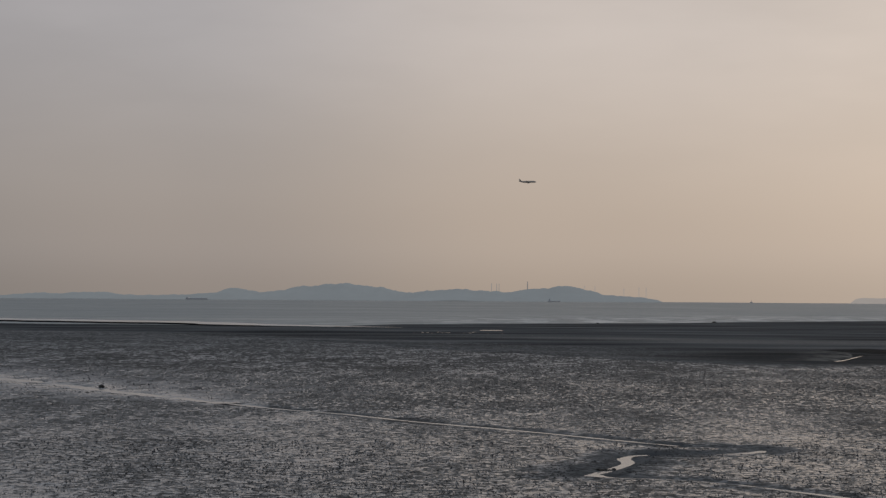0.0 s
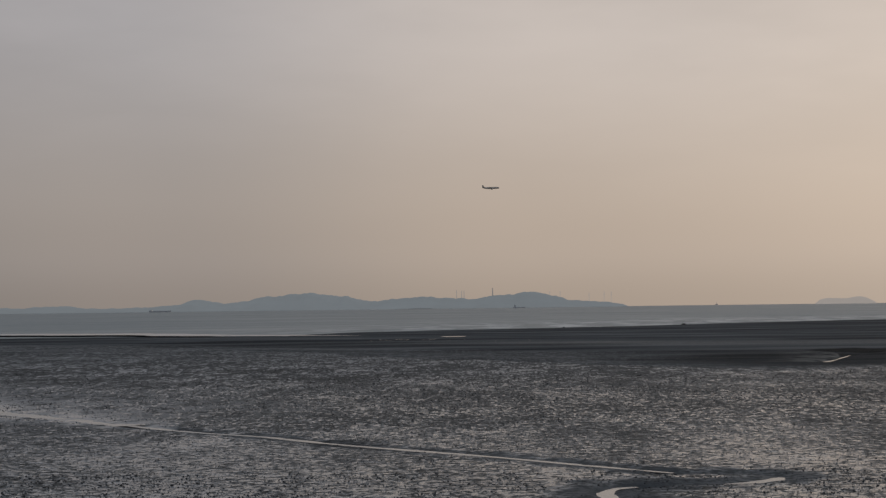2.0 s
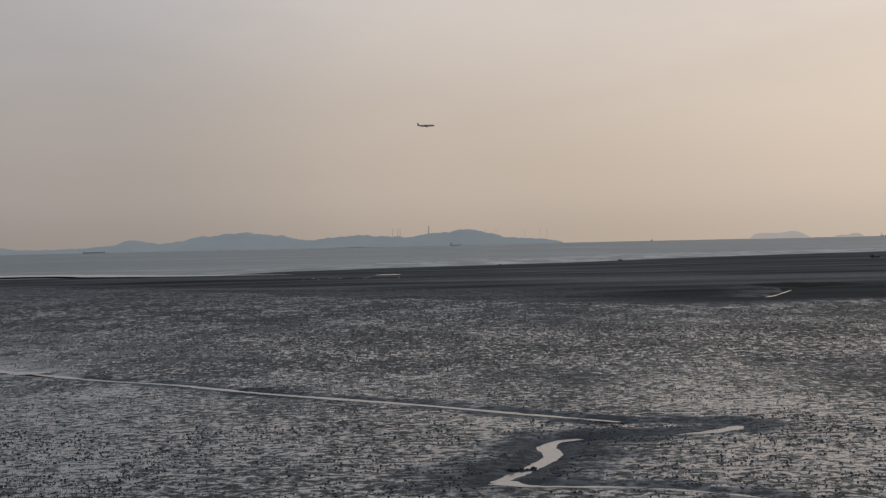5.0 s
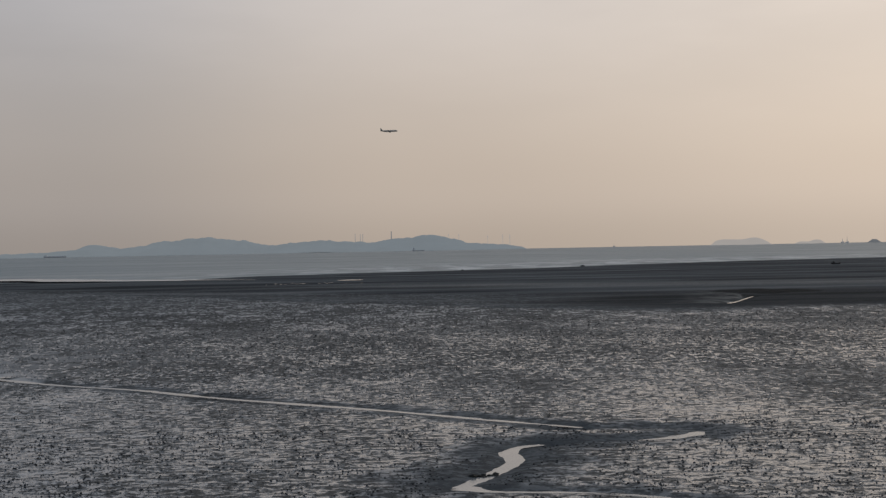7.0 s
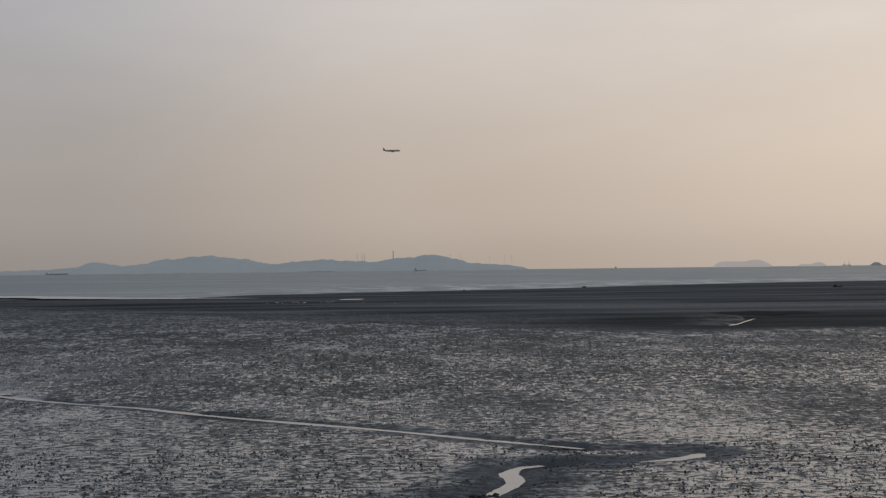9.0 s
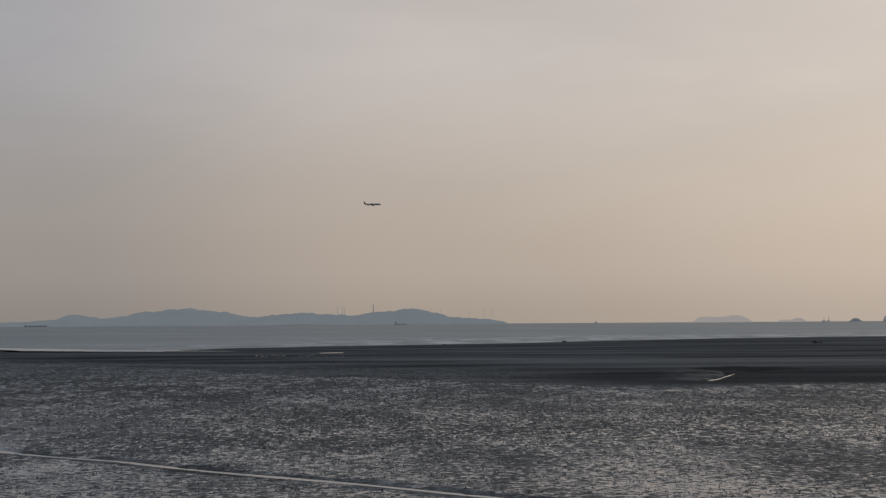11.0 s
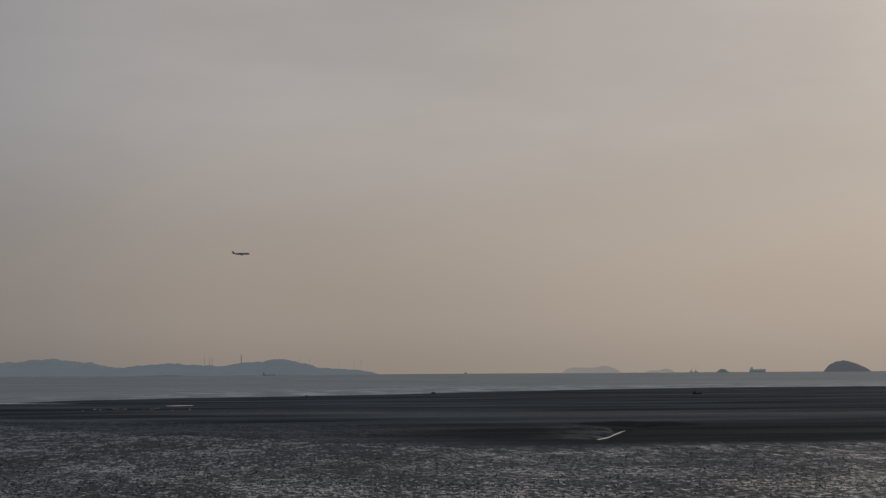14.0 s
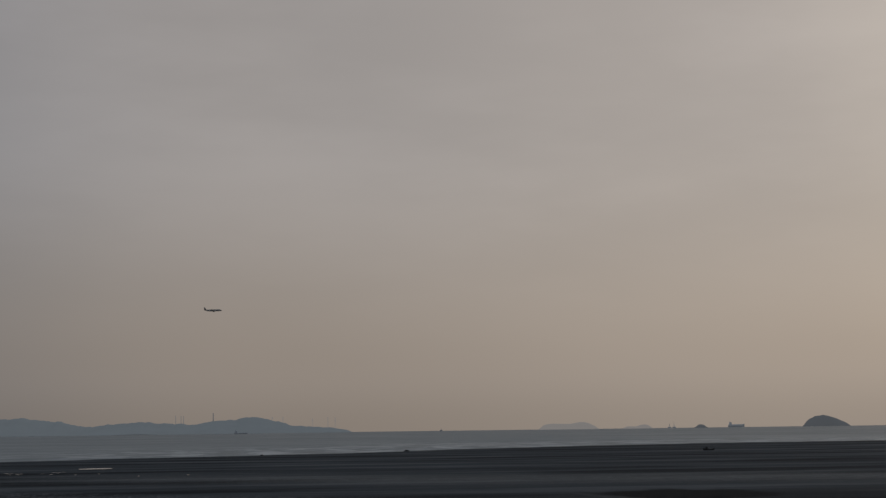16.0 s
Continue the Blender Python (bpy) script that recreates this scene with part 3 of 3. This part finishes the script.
# ---- airliner ----
def airliner(m, length):
    root = tagged(new("airliner"), "grey twin-engined airliner flying low with its wheels up", "airplane")
    root.matrix_basis = m
    L, R = length, length * 0.056

    def ring(x, r, up=0.0, n=14):
        return [(x, r * math.cos(a), up + r * math.sin(a)) for a in np.linspace(0, 2 * math.pi, n, endpoint=False)]
    bm = bmesh.new()
    loft(bm, [ring(x * L, r * R, u * R) for x, r, u in ((-0.5, 0.12, 0.62), (-0.44, 0.38, 0.5), (-0.34, 0.72, 0.25), (-0.22, 0.97, 0.03),
              (-0.1, 1, 0), (0.3, 1, 0), (0.38, 0.95, -0.04), (0.44, 0.75, -0.14), (0.48, 0.45, -0.26), (0.5, 0.1, -0.34))])
    part("fuselage", bm, SKIN, root)

    def panel(root_x, chord, tip_x, tip_chord, y0, y1, z0, z1, thick):
        b = bmesh.new()
        rings = []
        for x, c, y, z, h in ((root_x, chord, y0, z0, thick), (tip_x, tip_chord, y1, z1, thick * 0.35)):
            rings.append([(x + c * 0.5, y, z), (x + c * 0.25, y, z + h * 0.5), (x - c * 0.1, y, z + h * 0.4), (x - c * 0.5, y, z),
                          (x - c * 0.1, y, z - h * 0.35), (x + c * 0.25, y, z - h * 0.4)])
        loft(b, rings)
        return b
    for s in (-1, 1):
        wing = part("wing", panel(0.03 * L, 0.19 * L, -0.11 * L, 0.05 * L, s * R * 0.7, s * 0.47 * L, -R * 0.6, R * 0.5, L * 0.014), BELLY, root)
        part("tailplane", panel(-0.43 * L, 0.09 * L, -0.49 * L, 0.04 * L, s * R * 0.3, s * 0.18 * L, R * 0.6, R * 0.9, L * 0.008), BELLY, root)
        bm = bmesh.new()
        loft(bm, [[(x, s * 0.17 * L + y, z - R * 0.95) for x, y, z in ring(xx * L, r * R)]
                  for xx, r in ((0.0, 0.25), (0.03, 0.4), (0.08, 0.48), (0.115, 0.45), (0.118, 0.36))])
        part("engine", bm, BELLY, wing)
    fin = panel(-0.40 * L, 0.13 * L, -0.475 * L, 0.06 * L, 0, 0.145 * L, 0, 0, L * 0.012)
    for v in fin.verts:
        v.co = (v.co.x, v.co.z, v.co.y + R * 0.6)
    part("tail_fin", fin, TAIL, root, "dark painted tail fin")


airliner(pose(46, 4500, 307, 0, -1.5, 4), 44.5)


# ---- small things on the mud ----
def stranded_boat(m, length, label):
    root = tagged(new("stranded_boat"), label, "boat")
    root.matrix_basis = m
    bm = bmesh.new()
    rings = []
    for s in np.linspace(-1, 1, 11):
        w = length * 0.15 * max(0.06, 1 - abs(s) ** 2.6)
        top = length * (0.13 + 0.07 * s * s)
        x = s * length / 2
        rings.append([(x, 0, 0.02 + 0.05 * length * s * s * abs(s)), (x, -w * 0.8, top * 0.45), (x, -w, top), (x, -w * 0.85, top),
                      (x, 0, top * 0.55), (x, w * 0.85, top), (x, w, top), (x, w * 0.8, top * 0.45)])
    loft(bm, rings)
    part("hull", bm, WOOD, root, smooth=False)
    bm = bmesh.new()
    box(bm, -length * 0.3, -length * 0.12, -length * 0.08, length * 0.08, length * 0.08, length * 0.3, 0.15)
    part("cabin", bm, WOOD, root, smooth=False)


stranded_boat(pose(105, 400, -0.06, 5, 0, 8), 2.3, "dark wooden boat stranded low on the mud")


def stone(x, y, r, flat, seed, label, mat=STONE):
    bm = bmesh.new()
    bmesh.ops.create_icosphere(bm, subdivisions=2, radius=r)
    for v in bm.verts:
        n = noise.noise(v.co * (1.6 / r) + Vector((seed, 0, 0))) + 0.6 * noise.noise(v.co * (4.0 / r) + Vector((0, seed, 0)))
        v.co *= 1 + 0.4 * n
        v.co.z *= flat
    z = float(flat_height(np.array([float(x)]), np.array([float(y)]))[0])
    ob = part("stone", bm, mat, None, "", False)
    ob.matrix_basis = pose(x, y, z + r * flat * 0.35)
    return tagged(ob, label, "stone", "stones on the mud")


stone(-26.2, 90.0, 0.2, 0.7, 1, "dark wet boulder beside the shallow runnel")
stone(56, 474, 0.55, 0.5, 2, "dark rock at the water's edge")
stone(22, 438, 0.35, 0.45, 3, "low dark rock on the muddy shore")
rs = random.Random(11)
for k in range(11):
    along = k / 10 + rs.uniform(-0.05, 0.05)
    stone(2.12 + 0.56 * along, 39.45 + 0.22 * along + rs.uniform(-0.1, 0.1), rs.uniform(0.035, 0.085), rs.uniform(0.5, 0.85), 10 + k,
          "small jagged black stone lying across the winding pool")


# ---- a puddle out on the dark silt, and bright flecks in place of gulls ----
def puddle(x, y, rx, ry, seed):
    n = 18
    a = np.linspace(0, 2 * math.pi, n, endpoint=False)
    r = 0.7 + 0.6 * fbm(np.cos(a) * 1.5 + 5, np.sin(a) * 1.5 + 5, seed, 2)
    z = float(flat_height(np.array([float(x)]), np.array([float(y)]))[0]) + 0.06
    v = np.concatenate([[[x, y, z]], np.column_stack([x + rx * r * np.cos(a), y + ry * r * np.sin(a), np.full(n, z)])])
    f = np.array([[0, 1 + i, 1 + (i + 1) % n] for i in range(n)])
    me = mesh_from("puddle", v, f, POOL)
    tagged(new("puddle", me), "small bright fleck on dark silt, puddle and gull stand-ins alike", "puddle", "puddles on the silt", "structure")


puddle(-3.9, 304, 2.2, 3.6, 71)
# tiny water discs stand in for the white gulls on the silt
rs = random.Random(4)
for k in range(16):
    puddle(rs.uniform(-16, -6), 281 + rs.uniform(-7, 7), rs.uniform(0.1, 0.26), rs.uniform(0.6, 1.3), 80 + k)
for x, y in ((-16.4, 272), (-1.8, 273), (2.9, 260), (-4.2, 270), (8, 262)):
    puddle(x, y, 0.15, 0.9, int(y))


# ---- clumps of mud all over the puddled flat ----
def clump_mesh(x, y, r, h, z, rng, knobbly):
    n = len(x)
    turn = rng.uniform(0, 6.28, n)
    ring = []
    for k in range(5):
        a = turn + k * 2 * math.pi / 5
        rr = r * rng.uniform(0.7, 1.4, n)
        ring.append(np.column_stack([x + rr * np.cos(a), y + rr * np.sin(a), z - 0.03]))
    f = [(k, (k + 1) % 5, 5) for k in range(5)]
    if knobbly:
        for k in range(5):
            a = turn + (k + 0.4) * 2 * math.pi / 5
            rr = r * rng.uniform(0.4, 0.9, n)
            ring.append(np.column_stack([x + rr * np.cos(a), y + rr * np.sin(a), z + h * rng.uniform(0.5, 1.0, n)]))
        f = []
        for k in range(5):
            j = (k + 1) % 5
            f += [(k, j, 5 + k), (j, 5 + j, 5 + k), (5 + k, 5 + j, 10)]
    ring.append(np.column_stack([x + r * rng.uniform(-0.3, 0.3, n), y, z + h * 1.1]))
    v = np.stack(ring, 1)
    f = (np.array(f)[None] + v.shape[1] * np.arange(n)[:, None, None]).reshape(-1, 3)
    return v.reshape(-1, 3), f


def build_clumps():
    rng = np.random.default_rng(7)
    n = 520000
    y = 24 * (150 / 24) ** (rng.random(n) ** 0.8)
    x = rng.uniform(-0.34, 0.43, n) * (y + 18) + rng.uniform(-4, 8, n)
    thick = fbm(x / 0.9, y / 1.6, 91, 3) + 0.22 * (fbm(x / 11, y / 14, 95, 2) - 0.5)
    keep = (thick + rng.uniform(-0.5, 0.5, n) > np.interp(y, [45, 70], [0.71, 0.67])) & (y < flat_edge(x) - 2) & (rng.random(n) < np.clip((155 - y) / 70, 0, 1)) & (rng.random(n) < np.interp(y, [30, 48, 60], [0.7, 0.85, 1.0]))
    for line, wide in ((RUNNEL, 0.6), (GULLY, 0.5), (BEND, 0.6), (OUTFLOW, 0.5)):
        keep &= off_line(x, y, line)[0] > wide
    x, y = x[keep], y[keep]
    n = len(x)
    r = (0.02 + 0.05 * rng.random(n) ** 3.0) * np.interp(y, [30, 60, 150], [0.5, 0.74, 1.5])
    h = r * rng.uniform(0.3, 0.95, n)
    z = flat_height(x, y)
    va, fa, base = [], [], 0
    for sel, knobbly in ((y < 50, True), (y >= 50, False)):
        v, f = clump_mesh(x[sel], y[sel], r[sel], h[sel], z[sel], rng, knobbly)
        va.append(v)
        fa.append(f + base)
        base += len(v)
    me = mesh_from("mud_clumps", np.concatenate(va), np.concatenate(fa), CLUMP, False)
    tagged(new("mud_clumps", me), "countless small dark clumps of mud on the flat", "mud clumps", kind="stuff")


build_clumps()
